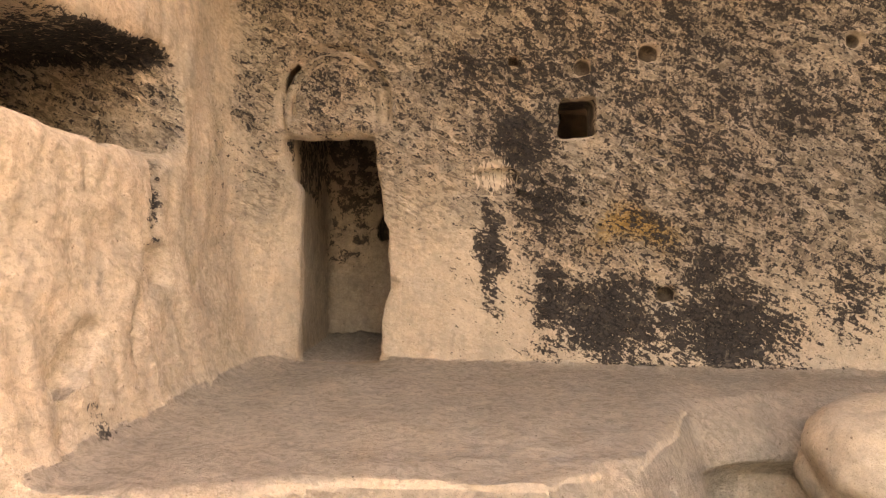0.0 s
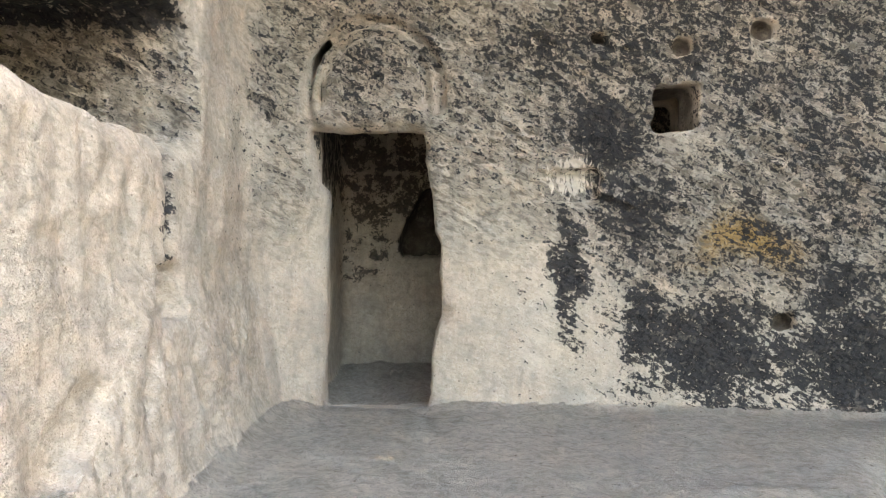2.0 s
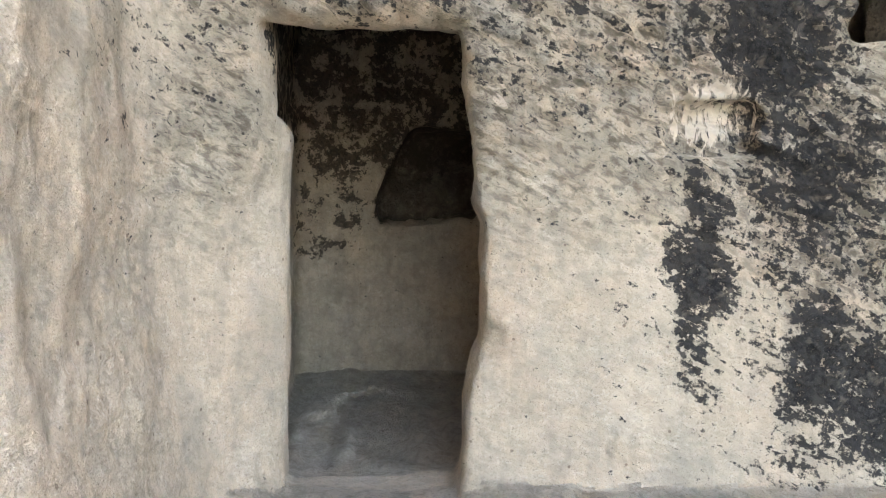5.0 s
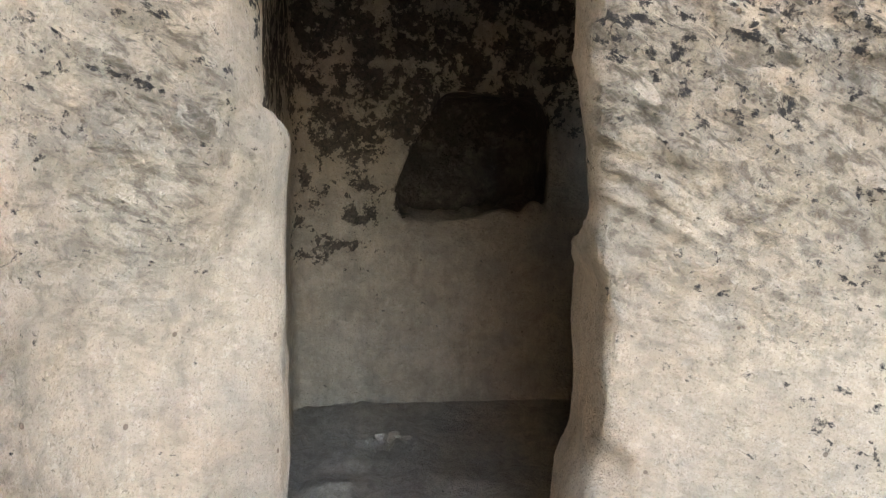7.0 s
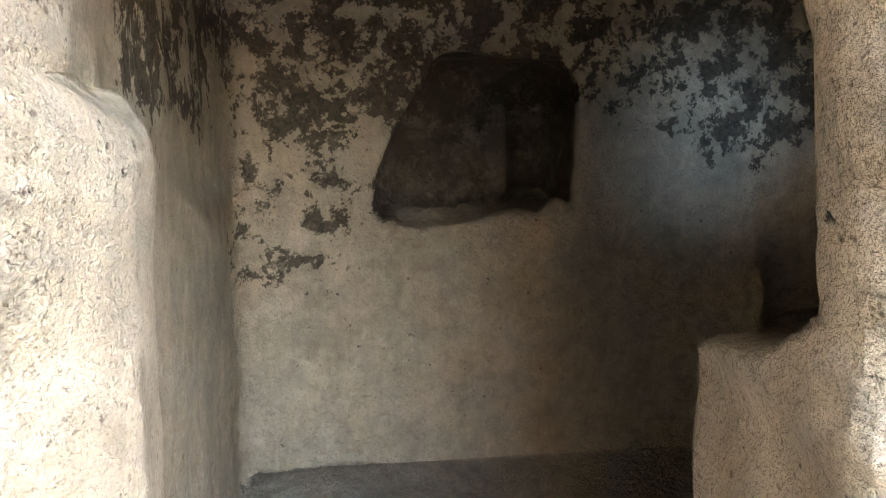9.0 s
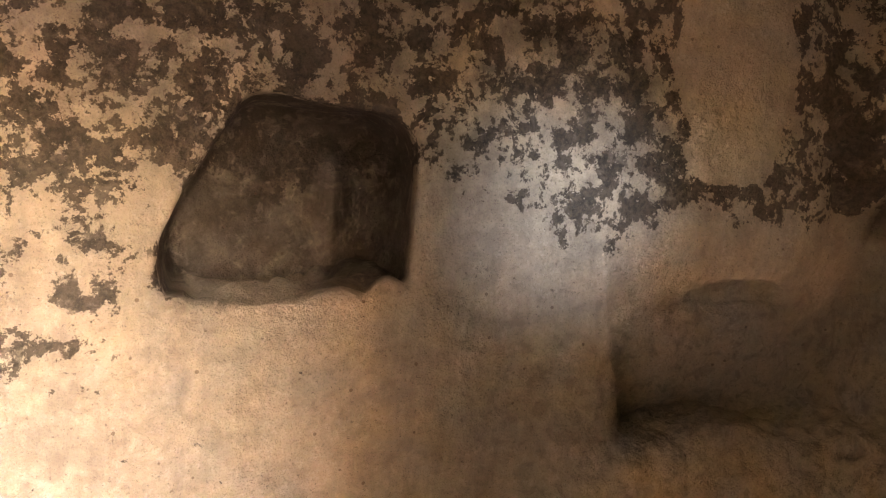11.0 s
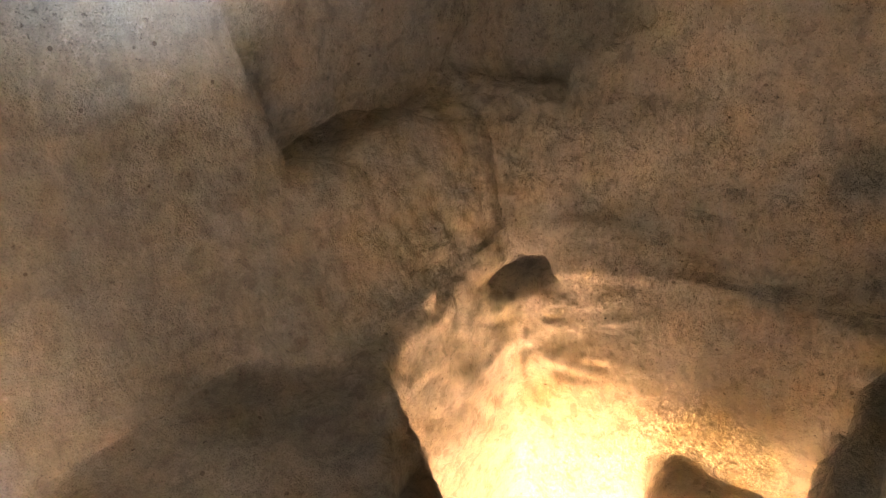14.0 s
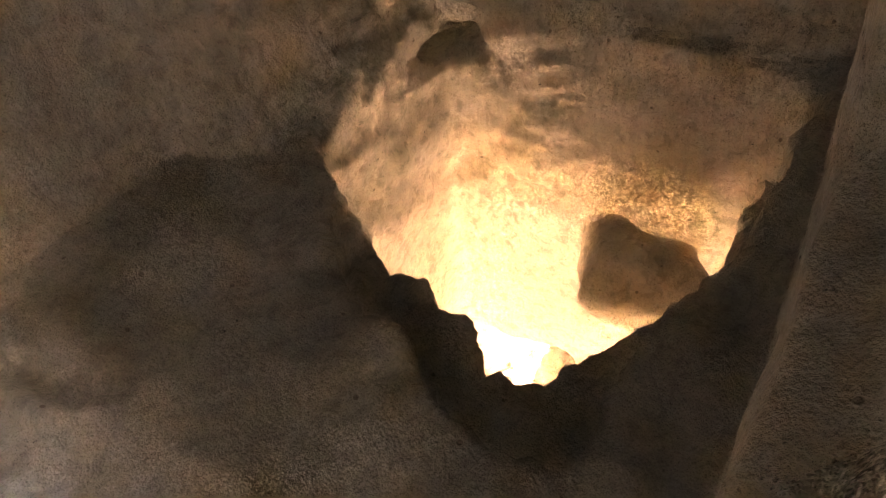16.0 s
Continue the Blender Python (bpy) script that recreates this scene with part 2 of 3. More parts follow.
def cut_block(c, h, r, k, rx=0, ry=0, rz=0):
    cut(c, [max(h)] * 3 if rx or ry or rz else h, k, lambda p: block(p, c, h, r, rx, ry, rz))


def cut_egg(c, r, k, rx=0, ry=0, rz=0):
    cut(c, [max(r)] * 3 if rx or ry or rz else r, k, lambda p: egg(p, c, r, rx, ry, rz))


def recess(p):
    return smax(block(p, (-2.55, 4.0, 2.28), (1.0, 1.28, 0.36), 0.20, rx=8), 2.02 + 0.1 * (-1.6 - p[..., 0]) - p[..., 2], 0.1)


def doorway(p):
    x, y, z = p[..., 0], p[..., 1], p[..., 2]
    right = x - bend(z, [(0.4, -0.56), (0.6, -0.52), (0.9, -0.52), (1.05, -0.50), (1.16, -0.45), (1.25, -0.45), (1.5, -0.47), (1.66, -0.46), (1.74, -0.50), (2.0, -0.51), (2.44, -0.56)])
    right = right - 0.045 * step(y, 6.70, 6.92)
    # the other jamb is splayed towards the hall, more so below
    worn = bend(z, [(0.45, -0.12), (0.60, 0.0), (0.75, 0.09), (1.0, 0.07), (1.3, 0.06), (1.5, 0.13), (1.68, 0.10), (1.9, 0.02), (2.4, 0.0)])
    left = -1.40 + 0.13 * step(y, 6.52, 6.82) - worn * step(y, 6.86, 6.52) - x
    return smax(smax(block(p, (-0.955, 6.6, 1.47), (0.7, 0.7, 0.975), 0.02), right, 0.03), left, 0.03)


def chamber(p):
    x, y, z = p[..., 0], p[..., 1], p[..., 2]
    d = block(p, (0.36, 7.96, 1.85), (1.78, 0.95, 1.45), 0.14)
    d = smax(d, -1.40 - x, 0.1)
    # the front wall is thick below, thin above
    front = bend(z, [(1.66, 6.985), (1.71, 6.965), (1.75, 6.88), (1.80, 6.68), (1.87, 6.57)])
    front = front + (bend(z, [(1.0, 7.0), (1.2, 6.60)]) - front) * step(x, -0.37, -0.24)
    ext = block(p, (0.36, 7.70, 1.85), (1.78, 1.21, 1.45), 0.14)
    d = smin(d, smax(smax(ext, smax(bend(z, [(1.8, -0.9), (2.1, -1.36)]) - x, x - 0.72, 0.05), 0.05), front - y, 0.05), 0.05)
    d = smax(d, (0.44 + 0.05 * step(y, 8.2, 8.9)) - z, 0.10)
    # the crumbled foot of the walls in the far corner
    foot = smax(z + 3.5 * (8.80 - y) - 1.02, 0.75 - x, 0.25)
    d = smax(d, -foot, 0.12)
    foot = z + 4.0 * (2.14 - x) - 0.95 - 0.3 * step(y, 7.6, 8.5)
    return smax(d, -foot, 0.15)


def niche(p):
    x, z = p[..., 0], p[..., 2]
    d = smax(block(p, (-0.365, 9.05, 1.94), (0.435, 0.42, 0.375), 0.15), 1.57 + 0.24 * np.maximum(x + 0.4, 0) - z, 0.05)
    return smax(d, -0.86 * (x + 0.80) + 0.5 * (z - 1.85), 0.06)


def seat(p):
    x, y, z = p[..., 0], p[..., 1], p[..., 2]
    d = smax(smax(0.98 - 0.10 * (z - 1.1) - x, x - 2.35, 0.05), smax(1.07 + 0.03 * np.sin(9 * x) - z, y - 9.28 + 0.44 * (z - 1.02), 0.05), 0.05)
    return smax(d, 8.4 - y, 0.05)


def broken_floor(p):
    x, y, z = p[..., 0], p[..., 1], p[..., 2]
    rim = bend(y, [(6.9, 0.30), (7.3, 0.26), (7.6, 0.30), (7.95, 0.44), (8.35, 0.71), (8.7, 1.1), (9.2, 1.7)])
    rim = rim + 0.05 * lattice_noise(p * np.array((0, 1, 0)), 6.0, 11)
    low = smax(smax(rim - x, 0.24 - 0.15 * (x - rim) - z, 0.05), smax(z - 0.62, x - 1.9, 0.1), 0.08)
    front = 7.10 + 0.2 * step(x, 1.2, 0.5)
    low = smax(low, smax(front - y, y - 8.30, 0.2), 0.1)
    lip = rim + 0.27 - 0.2 * step(y, 8.0, 8.4)
    front = 7.56 - 0.55 * (x - 0.53)
    front = np.maximum(front, 7.2)
    drop = smax(smax(lip - x, smax(x - 1.98 + 0.08 * (z - 0.45), z - 0.9, 0.1), 0.08), smax(front - y, y - 8.62 + 0.10 * (z - 0.45), 0.1), 0.15)
    return smin(low, smax(drop, -2.45 - z, 0.2), 0.05)


def cavern(p):
    x, y, z = p[..., 0], p[..., 1], p[..., 2]
    d = smax(np.abs(y - 7.75) - 1.0, 0.25 - x, 0.4)
    top = -1.85 + 0.47 * np.maximum(x - 2.1, 0)
    return smax(smax(d, z - top, 0.2), -2.45 - z, 0.2)


cut((-2.5, 4.0, 2.3), (1.1, 1.4, 0.6), 0.10, recess)
# scars in the left wall
cut_block((-1.80, 4.82, 1.80), (0.10, 0.07, 0.27), 0.05, 0.06, rx=-8)
cut_block((-1.78, 4.80, 1.36), (0.07, 0.16, 0.13), 0.04, 0.06)
cut_block((-1.80, 4.62, 1.22), (0.07, 0.05, 0.20), 0.03, 0.03, rx=12)
cut_egg((-1.72, 4.32, 0.98), (0.07, 0.07, 0.20), 0.05, rx=-25)
cut_egg((-1.70, 3.70, 0.92), (0.07, 0.32, 0.10), 0.06, rx=28)
# the doorway with its worn and chipped jambs
cut((-0.95, 6.6, 1.47), (0.7, 0.7, 1.0), 0.05, doorway)
cut_egg((-0.50, 6.37, 1.67), (0.33, 0.10, 0.07), 0.04, ry=10)
cut_egg((-0.44, 6.45, 1.16), (0.09, 0.12, 0.06), 0.04, ry=-30)
cut_egg((-0.95, 8.45, 0.42), (0.17, 0.09, 0.09), 0.04)
# the square window and the peg holes
cut_block((1.05, 6.80, 2.50), (0.30, 0.22, 0.27), 0.08, 0.06)
cut_block((1.10, 6.5, 2.565), (0.145, 0.6, 0.155), 0.03, 0.03, ry=-3)
for x, z, r in ((0.58, 3.03, 0.075), (1.64, 3.06, 0.075), (1.12, 2.96, 0.07), (3.15, 3.10, 0.075), (1.81, 1.14, 0.08)):
    cut_egg((x, 6.44 - 0.125 * x - 0.08 * (z - 1.5), z), (r, 0.16, r), 0.015)
cut_egg((2.15, 4.70, -0.08), (0.85, 0.50, 0.28), 0.04)
# the hacked-out hollow with its small shelf
cut_block((0.43, 6.345, 2.05), (0.18, 0.06, 0.11), 0.04, 0.05)
# the inner chamber, its niches, and what opens in its floor
cut((0.36, 7.8, 1.85), (1.8, 1.35, 1.5), 0.06, chamber)
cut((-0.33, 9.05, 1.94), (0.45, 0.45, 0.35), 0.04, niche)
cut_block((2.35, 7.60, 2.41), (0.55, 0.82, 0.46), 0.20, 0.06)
cut((1.5, 9.0, 1.5), (0.7, 0.4, 0.6), 0.05, seat)
cut_egg((1.67, 9.03, 1.67), (0.30, 0.13, 0.11), 0.02)
cut_egg((2.26, 8.42, 1.45), (0.16, 0.45, 0.20), 0.06)
cut_egg((1.96, 8.60, 0.37), (0.27, 0.15, 0.085), 0.04, rz=-45)
cut((1.2, 8.0, -1.0), (1.1, 1.0, 2.0), 0.05, broken_floor)
cut((2.9, 7.75, -1.4), (2.9, 1.3, 1.6), 0.12, cavern)


def air(p):
    """Below 0 in the air, above 0 in the rock."""
    x, y, z = p[..., 0], p[..., 1], p[..., 2]
    d = smax(y - main_wall(x, z), left_wall(y, z) - x, 0.55)
    d = smax(d, hall_floor(x, y) - z, 0.16)
    # unseen ceiling and right wall, added to limit the light in the hall
    d = smax(d, z - (4.2 + 0.9 * np.maximum(4.4 - y, 0)), 0.6)
    d = smax(d, x - 4.9, 0.4)
    shape = d.shape
    d, q = d.reshape(-1), p.reshape(-1, 3)
    for middle, reach, k, fn in CUTS:
        sel = np.nonzero((np.abs(q - middle) < reach).all(-1))[0]
        if len(sel):
            d[sel] = smin(d[sel], fn(q[sel]), k)
    # a lump that hangs into the hole
    sel = np.nonzero((np.abs(q - LUMP) < 0.8).all(-1))[0]
    if len(sel):
        d[sel] = smax(d[sel], -block(q[sel], LUMP, (0.30, 0.22, 0.16), 0.07, 20, 30, 25), 0.12)
    return d.reshape(shape)


def carve():
    """Vertices and quads of the rock's face, by surface nets on a lattice."""
    n = np.ceil((HIGH - LOW) / CELL).astype(int)
    n = (n // 8 + 1) * 8
    field = np.empty(n, np.float32)
    m = n // 8
    axes = [LOW[i] + (np.arange(m[i]) * 8 + 3.5) * CELL for i in range(3)]
    coarse = air(np.stack(np.meshgrid(*axes, indexing="ij"), -1))
    field.reshape(m[0], 8, m[1], 8, m[2], 8)[:] = coarse[:, None, :, None, :, None]
    near = np.argwhere(np.abs(coarse) < 0.30)
    sub = np.stack(np.meshgrid(*[np.arange(8)] * 3, indexing="ij"), -1).reshape(-1, 3)
    for s in range(0, len(near), 150):
        ids = (near[s:s + 150, None, :] * 8 + sub[None]).reshape(-1, 3)
        field[ids[:, 0], ids[:, 1], ids[:, 2]] = air(LOW + ids * CELL)
    inside = field < 0
    total = np.zeros(n - 1, np.uint8)
    for o in np.ndindex(2, 2, 2):
        total += inside[o[0]:n[0] - 1 + o[0], o[1]:n[1] - 1 + o[1], o[2]:n[2] - 1 + o[2]]
    cells = np.argwhere((total > 0) & (total < 8))
    number = np.full(n - 1, -1, np.int32)
    number[cells[:, 0], cells[:, 1], cells[:, 2]] = np.arange(len(cells))
    acc, cnt = np.zeros((len(cells), 3)), np.zeros(len(cells))
    for axis in range(3):
        for u, v in np.ndindex(2, 2):
            o = np.zeros(3, int)
            o[(axis + 1) % 3], o[(axis + 2) % 3] = u, v
            a, b = cells + o, cells + o
            b = b.copy()
            b[:, axis] += 1
            fa, fb = field[tuple(a.T)], field[tuple(b.T)]
            hit = (fa < 0) != (fb < 0)
            f = np.where(hit, fa / np.where(hit, fa - fb, 1), 0)
            q = o[None] + np.zeros((len(cells), 3))
            q[:, axis] += f
            acc += np.where(hit[:, None], q, 0)
            cnt += hit
    verts = LOW + (cells + acc / cnt[:, None]) * CELL
    quads = []
    for axis in range(3):
        e1, e2 = (axis + 1) % 3, (axis + 2) % 3
        lo, hi = [slice(1, n[i] - 1) for i in range(3)], [slice(1, n[i] - 1) for i in range(3)]
        hi[axis] = slice(2, n[axis])
        change = inside[tuple(lo)] != inside[tuple(hi)]
        c = np.argwhere(change) + 1
        flip = inside[tuple(c.T)]
        around = []
        for u, v in ((0, 0), (-1, 0), (-1, -1), (0, -1)):
            o = c.copy()
            o[:, e1] += u
            o[:, e2] += v
            o = np.minimum(o, n - 2)
            around.append(number[tuple(o.T)])
        q = np.stack(around, 1)
        q[flip] = q[flip][:, ::-1]
        quads.append(q[(q >= 0).all(1)])
    return verts, np.concatenate(quads)


def vertex_normals(v, q):
    f = np.cross(v[q[:, 2]] - v[q[:, 0]], v[q[:, 3]] - v[q[:, 1]])
    out = np.zeros_like(v)
    for i in range(4):
        for ax in range(3):
            out[:, ax] += np.bincount(q[:, i], f[:, ax], len(v))
    return out / np.maximum(np.linalg.norm(out, axis=1, keepdims=True), 1e-9)


def spot(p, c, r, soft=0.5):
    """1 within an ellipsoid at c, falling to 0 outside."""
    n = np.linalg.norm((p - np.array(c)) / np.array(r), axis=1)
    return 1 - step(n, 1 - soft, 1 + soft)


V, Q = carve()
N = vertex_normals(V, Q)
X, Y, Z = V.T
hall_side = step(Y - main_wall(X, Z), 0.20, 0.06)
upright = step(np.abs(N[:, 2]), 0.75, 0.4)
level = step(N[:, 2], 0.6, 0.85)
wall_face = hall_side * step(-N[:, 1] + 0.35 * lattice_noise(V, 3.0, 33), 0.15, 0.95)

# masks of stain and wear, and of shade put into the colour
W = V + 0.09 * np.stack([lattice_noise(V, 7.5, 24), lattice_noise(V, 7.5, 25), lattice_noise(V, 4.0, 26)], 1) + 0.16 * np.stack([lattice_noise(V, 2.6, 21), lattice_noise(V, 2.6, 22), lattice_noise(V, 2.6, 23)], 1)
SOOT = np.zeros(len(V))
for c, r, s in (((0.60, 6.3, 2.40), (0.40, 0.5, 0.42), 0.62), ((0.44, 6.3, 1.50), (0.10, 0.5, 0.58), 0.66), ((0.85, 6.3, 1.85), (0.42, 0.5, 0.55), 0.50),
                ((0.95, 6.3, 1.00), (0.22, 0.5, 0.50), 0.62), ((1.35, 6.3, 0.90), (0.55, 0.5, 0.34), 0.72), ((2.25, 6.3, 0.88), (0.85, 0.5, 0.38), 0.68),
                ((2.15, 6.3, 1.45), (0.35, 0.5, 0.42), 0.58), ((2.1, 6.3, 2.2), (0.55, 0.5, 0.6), 0.46), ((3.6, 6.2, 2.3), (0.35, 0.5, 0.55), 0.60),
                ((3.3, 6.2, 1.2), (0.5, 0.5, 0.5), 0.50), ((0.3, 6.3, 2.9), (0.9, 0.5, 0.4), 0.46), ((-1.6, 6.2, 2.2), (0.45, 0.5, 0.7), 0.22),
                ((-0.95, 6.3, 2.9), (0.55, 0.5, 0.45), 0.44), ((-1.8, 4.85, 1.80), (0.2, 0.14, 0.36), 0.60),
                ((2.2, 6.3, 1.8), (1.9, 0.6, 1.4), 0.42), ((-1.7, 3.6, 0.55), (0.3, 0.25, 0.12), 0.45)):
    SOOT = np.maximum(SOOT, 0.92 * s * spot(W, c, r, 0.98))
SOOT = np.maximum(SOOT, 0.38 * wall_face * step(Z, 1.4, 2.6) * (0.78 + 0.22 * step(X, 0.0, 0.7)))
SOOT = np.maximum(SOOT, 0.54 * step(N[:, 2], -0.3, -0.8) * step(Z, 2.48, 2.7) * step(X, -1.5, -1.9))
SOOT = np.maximum(SOOT, 0.46 * spot(W, (-1.30, 6.86, 2.28), (0.12, 0.16, 0.30), 0.6))
SOOT *= 1 - 0.9 * level
# both niches dark inside: smoke film and the recess's shade in one colour
SMOKE_SHADE = np.maximum(step(Y, 8.94, 9.02) * step(X, 0.25, 0.15) * step(Z, 1.55, 1.65), step(Y, 6.8, 7.0) * step(X, 2.14, 2.24) * step(Z, 1.9, 2.05))
# shade inside the peg holes, painted as dark spots
for x, z in ((0.58, 3.03), (1.64, 3.06), (1.12, 2.96), (3.15, 3.10), (1.81, 1.14)):
    SMOKE_SHADE = np.maximum(SMOKE_SHADE, 0.97 * spot(V, (x, 6.55 - 0.125 * x - 0.08 * (z - 1.5), z), (0.11, 0.10, 0.11), 0.1))
# the chamber's dimness put into its colour, less in the crumbled corner
SMOKE_SHADE = np.maximum(SMOKE_SHADE, 0.28 * step(Y, 6.85, 7.15) * step(Z, 0.1, 0.45) * (1 - 0.9 * step(X, 0.7, 1.3) * step(Z, 1.9, 1.2)))
# window passage coloured dark in place of its shade
SMOKE_SHADE = np.maximum(SMOKE_SHADE, 0.95 * spot(V, (1.1, 6.62, 2.55), (0.3, 0.36, 0.3), 0.1) * step(Y, 6.26, 6.32))
# faces high in the chamber that are not upright, darker
SMOKE_SHADE = np.maximum(SMOKE_SHADE, 0.8 * step(Y, 7.0, 7.3) * step(Z, 2.3, 2.7) * (1 - upright))
FLAKY = 0.395 * step(Y, 7.0, 7.3) * step(Z + 0.25 * lattice_noise(V, 2.2, 41), 1.80, 2.15)
# solid dark strip up the corner of the back and right walls
FLAKY = np.maximum(FLAKY, 0.52 * spot(W, (2.1, 8.9, 2.5), (0.13, 0.4, 0.5), 0.6))
FLAKY = np.maximum(FLAKY, 0.34 * spot(W, (-1.0, 8.9, 1.7), (0.5, 0.4, 0.5)))
FLAKY *= 1 - spot(W, (1.42, 8.9, 2.64), (0.36, 0.4, 0.38), 0.1)
OCHRE = 0.66 * spot(W, (1.58, 6.2, 1.62), (0.42, 0.5, 0.36), 0.95)
PALE = np.maximum(0.62 * spot(V, (0.43, 6.35, 2.11), (0.24, 0.14, 0.20), 0.5), 0.35 * spot(V, (-0.35, 6.5, 1.4), (0.5, 0.4, 0.6), 0.6))
GREY = 0.35 + 0.5 * wall_face * step(Z, 1.2, 2.2)
PICKED = 0.05 + 0.15 * hall_side + 0.75 * wall_face * step(Z + 0.5 * step(X, 0.3, 1.0), 1.3, 2.2)
CRUMB = step(Y, 6.9, 7.05) * step(Z, 2.0, 1.4) * (0.45 + 0.55 * step(X, 0.3, 0.9))
PICKED = np.maximum(PICKED, 0.32 * step(-1.2 - X, 0.0, 0.3) * step(Y, 6.4, 6.2) * upright)

# relief: worn and hewn
P = V.copy()
push = 0.030 * lattice_noise(P, 1.3, 1) + 0.016 * lattice_noise(P, 3.7, 2) + 0.008 * lattice_noise(P, 9.0, 3) + 0.004 * lattice_noise(P, 21.0, 4)
hew = P @ np.array(Euler((0, radians(-28), 0)).to_matrix()).T * np.array((1, 1, 2.2))
push += PICKED * (0.042 * np.abs(lattice_noise(hew, 9.0, 5)) + 0.020 * lattice_noise(hew, 15.0, 18))
flute = lattice_noise(P * np.array((1, 1, 0.22)), 6.0, 6) + 0.5 * lattice_noise(P * np.array((1, 1, 0.3)), 13.0, 14)
push += 0.024 * flute * step(-1.3 - X, 0.0, 0.2) * step(Y, 6.2, 5.6)
crumb = step(Y, 6.98, 7.1) * step(Z, 1.75, 1.05) * step(X, 0.4, 0.9) * (1 - 0.7 * step(Z, -0.3, -0.7)) * (1 - 0.6 * level)
push += crumb * (0.05 * np.abs(lattice_noise(P, 4.0, 7)) + 0.04 * np.abs(lattice_noise(P, 9.0, 8)) + 0.030 * np.abs(lattice_noise(P, 17.0, 9)))
push += 0.026 * lattice_noise(P * np.array((1, 1, 0.3)), 14.0, 15) * step(X, 1.9, 2.05) * step(Y, 6.98, 7.1) * step(Z, 1.0, 1.5)
push += level * step(Y, 6.9, 7.1) * (0.10 * np.abs(lattice_noise(P, 5.0, 12)) + 0.08 * np.abs(lattice_noise(P, 11.0, 13)))
scuff = P * np.array((0.45, 1, 1))
push += level * hall_side * (0.022 * np.abs(lattice_noise(scuff, 8.0, 16)) + 0.030 * np.abs(lattice_noise(scuff, 15.0, 17)))
V = V + N * (push * (1 - 0.35 * level))[:, None]
N = vertex_normals(V, Q)

# which piece of the place each face belongs to
C = V[Q].mean(1)
FN = N[Q].mean(1)
cx, cy, cz = C.T
inner = cy - main_wall(cx, cz) > 0.10
low = cz < 0.0
piece = np.full(len(Q), 0)
names = ["wall_main", "wall_left", "floor", "ceiling", "ground", "doorway", "window_1", "blind_arch", "chamber_wall_back", "chamber_wall_left",
         "chamber_wall_right", "chamber_wall_front", "chamber_floor", "chamber_ceiling", "niche_back", "niche_right", "cavern", "shelf_recess", "wall_right"]
hall = ~inner
piece[hall & (cx < -1.45) & (np.abs(FN[:, 0]) > np.abs(FN[:, 1]))] = 1
piece[hall & (cx > 4.4) & (FN[:, 0] < -0.5)] = 18
piece[hall & (FN[:, 2] > 0.6) & (cz > 0.2) & (cz < 0.8)] = 2
piece[hall & (cz < 0.45) & (cy < 6.0) & (piece != 2) & (cx > -1.5)] = 4
piece[hall & (FN[:, 2] < -0.5) & (cz > 3.2)] = 3
piece[hall & (cx < -1.78) & (cz > 2.0) & (cz < 3.0) & (cy < 5.4)] = 17
piece[hall & (piece == 0) & (arch_distance(cx, cz, 0.48) < 0) & (cz > 2.46)] = 7
doorish = inner & (cy < 6.9) & (cx < -0.2)
piece[inner] = 11
piece[inner & (cy > 8.0) & (FN[:, 1] < -0.5)] = 8
piece[inner & (cx < -1.1) & (FN[:, 0] > 0.5)] = 9
piece[inner & (cx > 1.4) & (FN[:, 0] < -0.4)] = 10
piece[inner & (FN[:, 2] > 0.6) & (cz < 0.9)] = 12
piece[inner & (FN[:, 2] < -0.5) & (cz > 2.5)] = 13
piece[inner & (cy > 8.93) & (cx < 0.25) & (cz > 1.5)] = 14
piece[inner & (cx > 2.16) & (cz > 1.8)] = 15
piece[doorish] = 5
piece[inner & (cy < 7.0) & (cx > 0.7) & (cx < 1.5) & (cz > 2.3) & (cz < 2.8)] = 6
piece[low & (inner | (cx > 2))] = 16

labels = {"wall_main": "hewn tuff wall with pick marks, soot and ochre stains", "wall_left": "pale smooth-worn tuff side wall with scars",
          "floor": "dusty trodden tuff ledge floor", "ceiling": "unseen rough rock ceiling assumed over the hall", "ground": "dusty lower rock ground before the ledge",
          "doorway": "worn rock-cut doorway with a chipped jamb", "window_1": "small square window cut through the rock",
          "blind_arch": "carved blind arch panel above the doorway", "chamber_wall_back": "back wall of the chamber with flaking soot",
          "chamber_wall_left": "grey plastered side wall of the chamber", "chamber_wall_right": "rough crumbling side wall of the chamber",
          "chamber_wall_front": "inner face of the front wall", "chamber_floor": "uneven dusty chamber floor broken at one side",
          "chamber_ceiling": "dark sooty chamber ceiling", "niche_back": "dark rounded niche cut in the back wall",
          "niche_right": "dark wide niche cut in the side wall", "cavern": "sunlit lower cavern seen through the broken floor",
          "shelf_recess": "deep sooty shelf recess above the side wall", "wall_right": "unseen rock wall added to close the hall against the sun"}


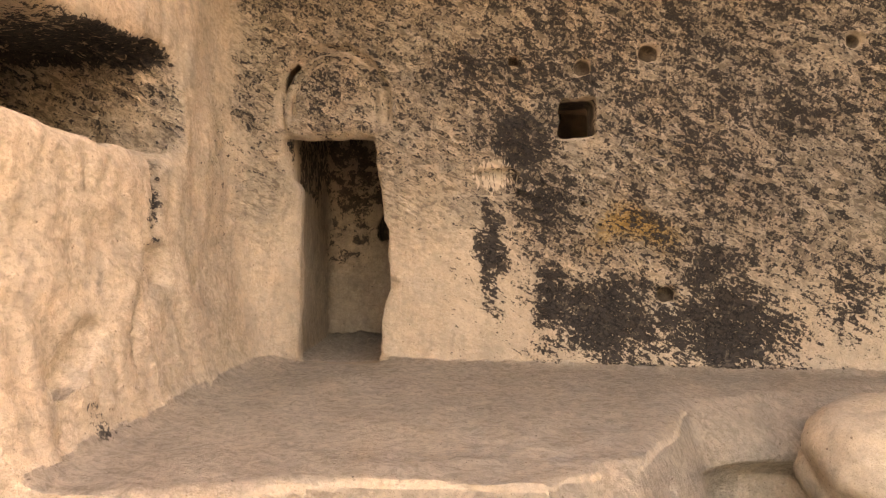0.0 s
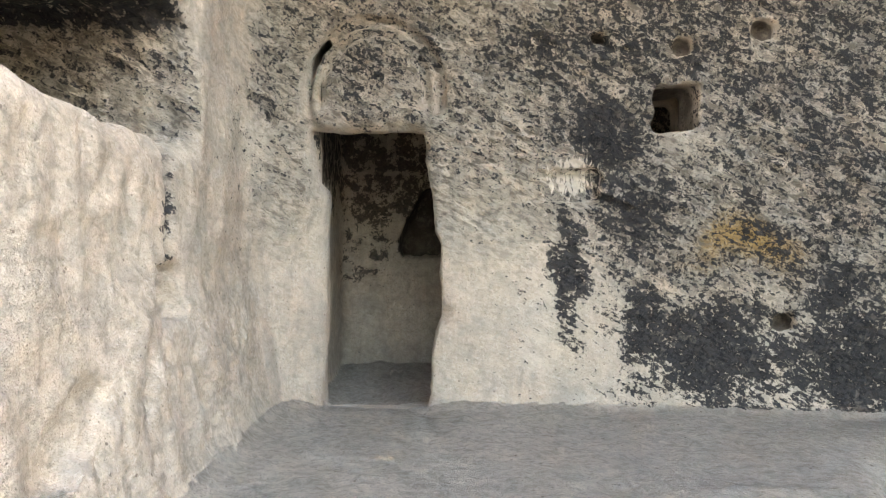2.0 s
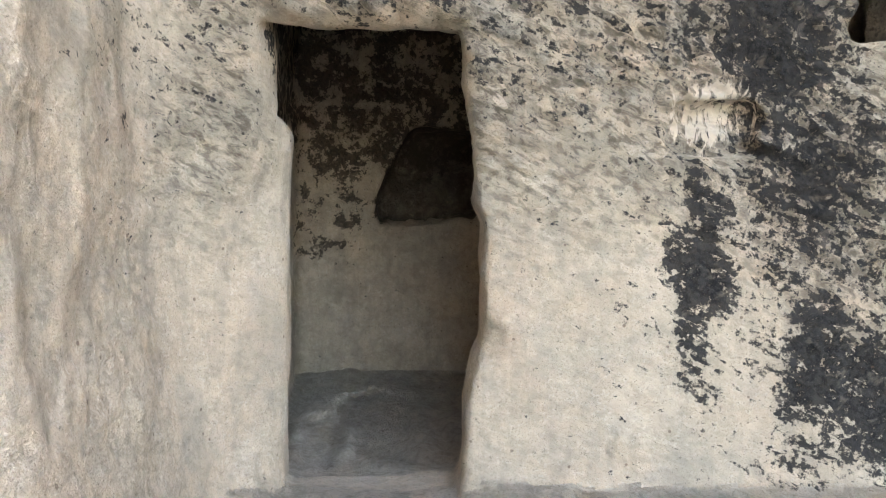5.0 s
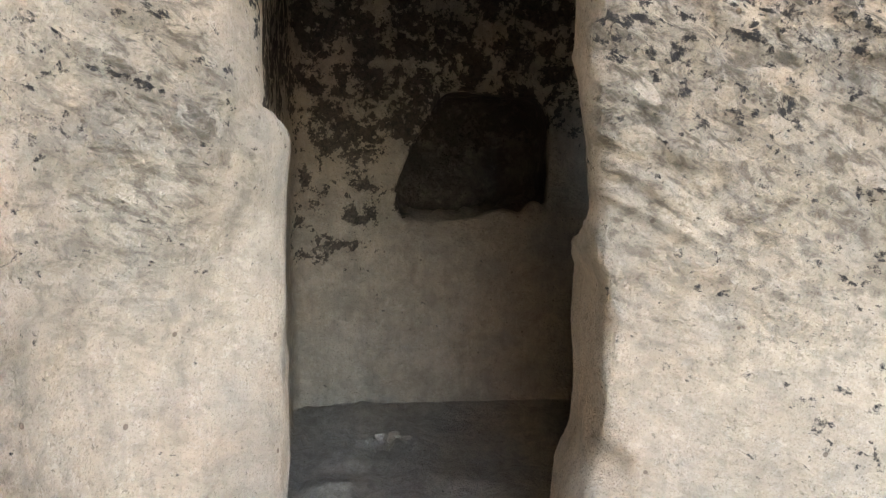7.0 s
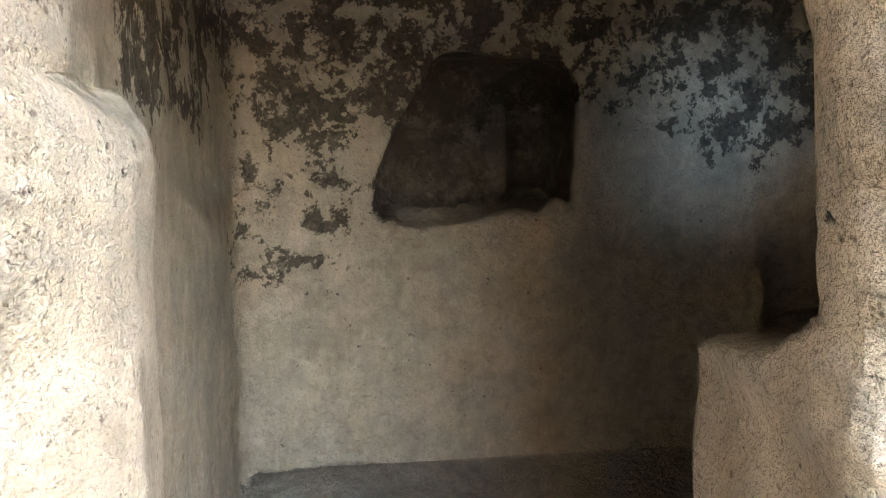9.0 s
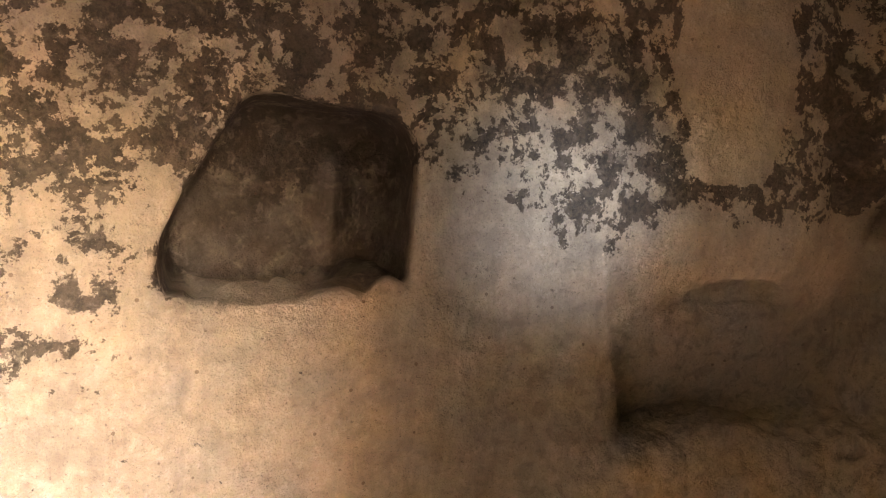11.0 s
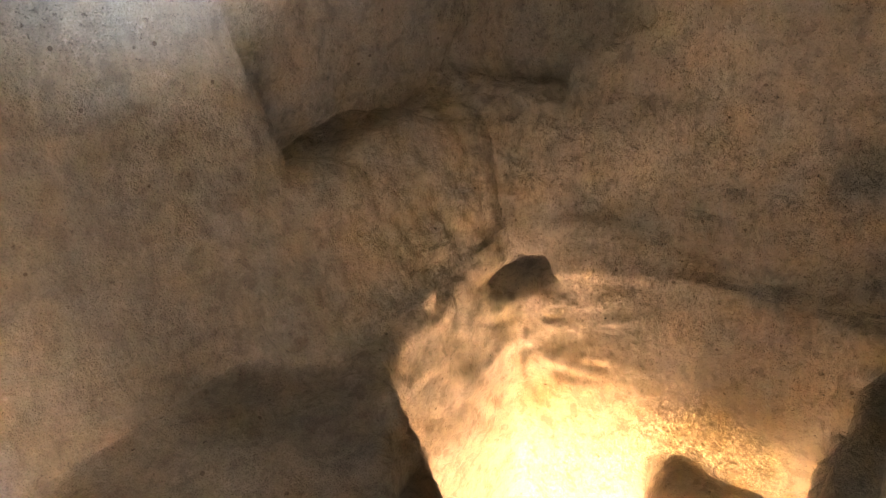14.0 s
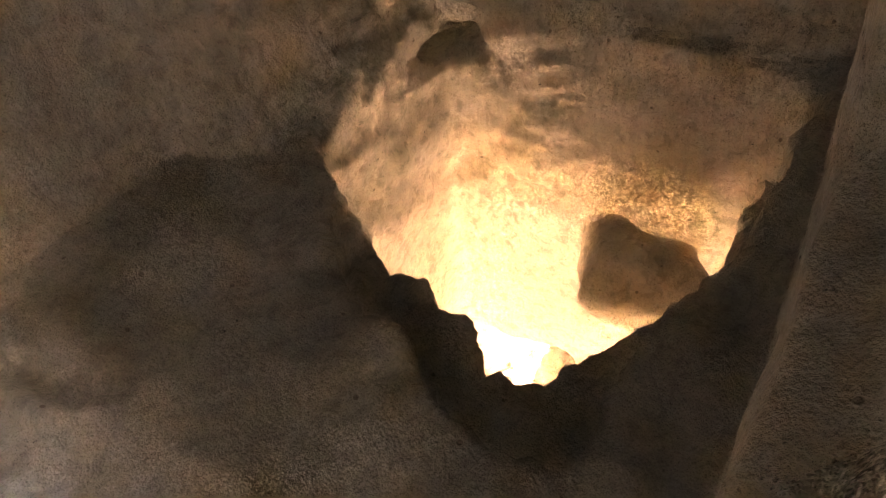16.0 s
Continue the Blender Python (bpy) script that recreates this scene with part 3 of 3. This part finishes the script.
def rock_piece(index, name):
    pick = Q[piece == index]
    if not len(pick):
        return None
    used, flat = np.unique(pick, return_inverse=True)
    me = bpy.data.meshes.new(name)
    me.from_pydata(V[used].tolist(), [], flat.reshape(-1, 4).tolist())
    for key, mask in (("soot", SOOT), ("flaky", FLAKY), ("ochre", OCHRE), ("pale", PALE), ("grey", GREY), ("picked", PICKED), ("smoke_shade", SMOKE_SHADE), ("crumb", CRUMB)):
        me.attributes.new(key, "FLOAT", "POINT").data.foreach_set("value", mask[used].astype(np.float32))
    me.polygons.foreach_set("use_smooth", [True] * len(pick))
    me.normals_split_custom_set_from_vertices(N[used].tolist())
    me.materials.append(FLOOR if name in ("floor", "ground", "chamber_floor") else ROCK)
    return tagged(new(name, me), labels[name], name.split("_")[-1] if "_" in name else name, kind="structure")


made = {name: rock_piece(index, name) for index, name in enumerate(names)}
for name, whole in (("blind_arch", "wall_main"), ("doorway", "wall_main"), ("window_1", "wall_main"), ("shelf_recess", "wall_left"),
                    ("niche_back", "chamber_wall_back"), ("niche_right", "chamber_wall_right")):
    if made[name] and made[whole]:
        made[name].parent = made[whole]
        del made[name]["category"]


# ---- unseen rock mass added around to block light, and the land outside ----
def slab(name, lo, hi, label):
    bm = bmesh.new()
    bmesh.ops.create_cube(bm, size=1)
    for v in bm.verts:
        v.co = Vector([lo[i] + (hi[i] - lo[i]) * (v.co[i] + 0.5) for i in range(3)])
    bmesh.ops.subdivide_edges(bm, edges=bm.edges[:], cuts=6, use_grid_fill=True)
    me = bpy.data.meshes.new(name)
    bm.to_mesh(me)
    bm.free()
    me.materials.append(ROCK)
    return tagged(new(name, me), label, "rock", kind="structure")


slab("cliff_top", (-4.4, 2.9, 5.62), (6.0, 10.6, 7.0), "rock mass above the cave")
slab("cliff_left", (-4.4, -1.3, -2.75), (-3.65, 10.6, 5.6), "rock mass beside the cave")
slab("cliff_back", (-3.6, 9.95, -2.75), (6.0, 10.6, 5.6), "rock mass behind the chamber")
slab("cliff_right_upper", (5.25, 6.6, -0.1), (6.0, 9.9, 5.6), "unseen rock mass added above the cavern mouth to limit its light")
slab("cliff_right", (5.25, -1.3, -2.75), (6.0, 6.6, 5.6), "unseen rock mass added beside the hall to block the sun")
bm = bmesh.new()
for ring in ((((-300, -300), (300, -300), (300, -1.15), (-300, -1.15)), 0.0),):
    bm.faces.new([bm.verts.new((x, y, ring[1])) for x, y in ring[0]])
bm.faces.new([bm.verts.new(v) for v in ((5.2, -1.15, -2.5), (300, -1.15, -2.5), (300, 300, -2.5), (5.2, 300, -2.5))])
me = bpy.data.meshes.new("land")
bm.to_mesh(me)
bm.free()
me.materials.append(FLOOR)
tagged(new("land", me), "dry bare ground outside the cave", "ground", kind="structure")


# ---- loose rock ----
def boulder(name, place, size, seed, label, category, rough=0.10, smooth=3, turn=0):
    bm = bmesh.new()
    bmesh.ops.create_icosphere(bm, subdivisions=smooth, radius=1)
    off = Vector((seed * 3.7, seed * 1.3, seed * 7.1))
    for v in bm.verts:
        d = v.co.normalized()
        k = 1 + rough * 2.2 * noise.noise(d * 1.3 + off) + rough * noise.noise(d * 3.1 + off) + 0.35 * rough * noise.noise(d * 8 + off)
        v.co = Vector((d.x * size[0], d.y * size[1], d.z * size[2])) * k
    for f in bm.faces:
        f.smooth = smooth > 2
    me = bpy.data.meshes.new(name)
    bm.to_mesh(me)
    bm.free()
    for key, value in (("grey", 0.3), ("picked", 0.15)):
        me.attributes.new(key, "FLOAT", "POINT").data.foreach_set("value", [value] * len(me.vertices))
    me.materials.append(ROCK)
    ob = new(name, me)
    ob.matrix_world = pose(*place, 0, 0, turn)
    return tagged(ob, label, category)


boulder("boulder", (3.02, 4.70, 0.12), (0.78, 0.62, 0.52), 1, "large pale rounded boulder lying below the broken ledge", "boulder", 0.09, 5)
boulder("stone", (-0.76, 8.42, 0.50), (0.055, 0.045, 0.032), 2, "small pale broken stone on the chamber floor", "stone", 0.2, 3, 30)
boulder("stone", (-0.84, 8.47, 0.50), (0.045, 0.04, 0.03), 3, "small pale broken stone on the chamber floor", "stone", 0.2, 3, 80)
boulder("stone", (-0.70, 8.50, 0.495), (0.03, 0.03, 0.022), 4, "pebble of pale rock on the chamber floor", "stone", 0.2, 3, 10)

boulder("boulder", (2.88, 8.12, -2.28), (0.44, 0.33, 0.40), 6, "pale broken rock lying in the lower cavern", "boulder", 0.16, 4)

# gravel in the hollow under the broken rim
rng = random.Random(5)
pebble = boulder("pebble", (2.05, 4.55, -0.22), (0.035, 0.03, 0.022), 9, "small dark pebble on the ground under the ledge", "pebble", 0.2, 2)
tagged(pebble, group="pebbles under the ledge")
for n in range(40):
    size = rng.uniform(0.4, 1.2)
    m = pose(rng.uniform(1.75, 2.35), rng.uniform(4.2, 4.95), -0.235, 0, 0, rng.uniform(0, 360))
    copy_thing(pebble, m @ Matrix.Diagonal((size, size, size, 1)))
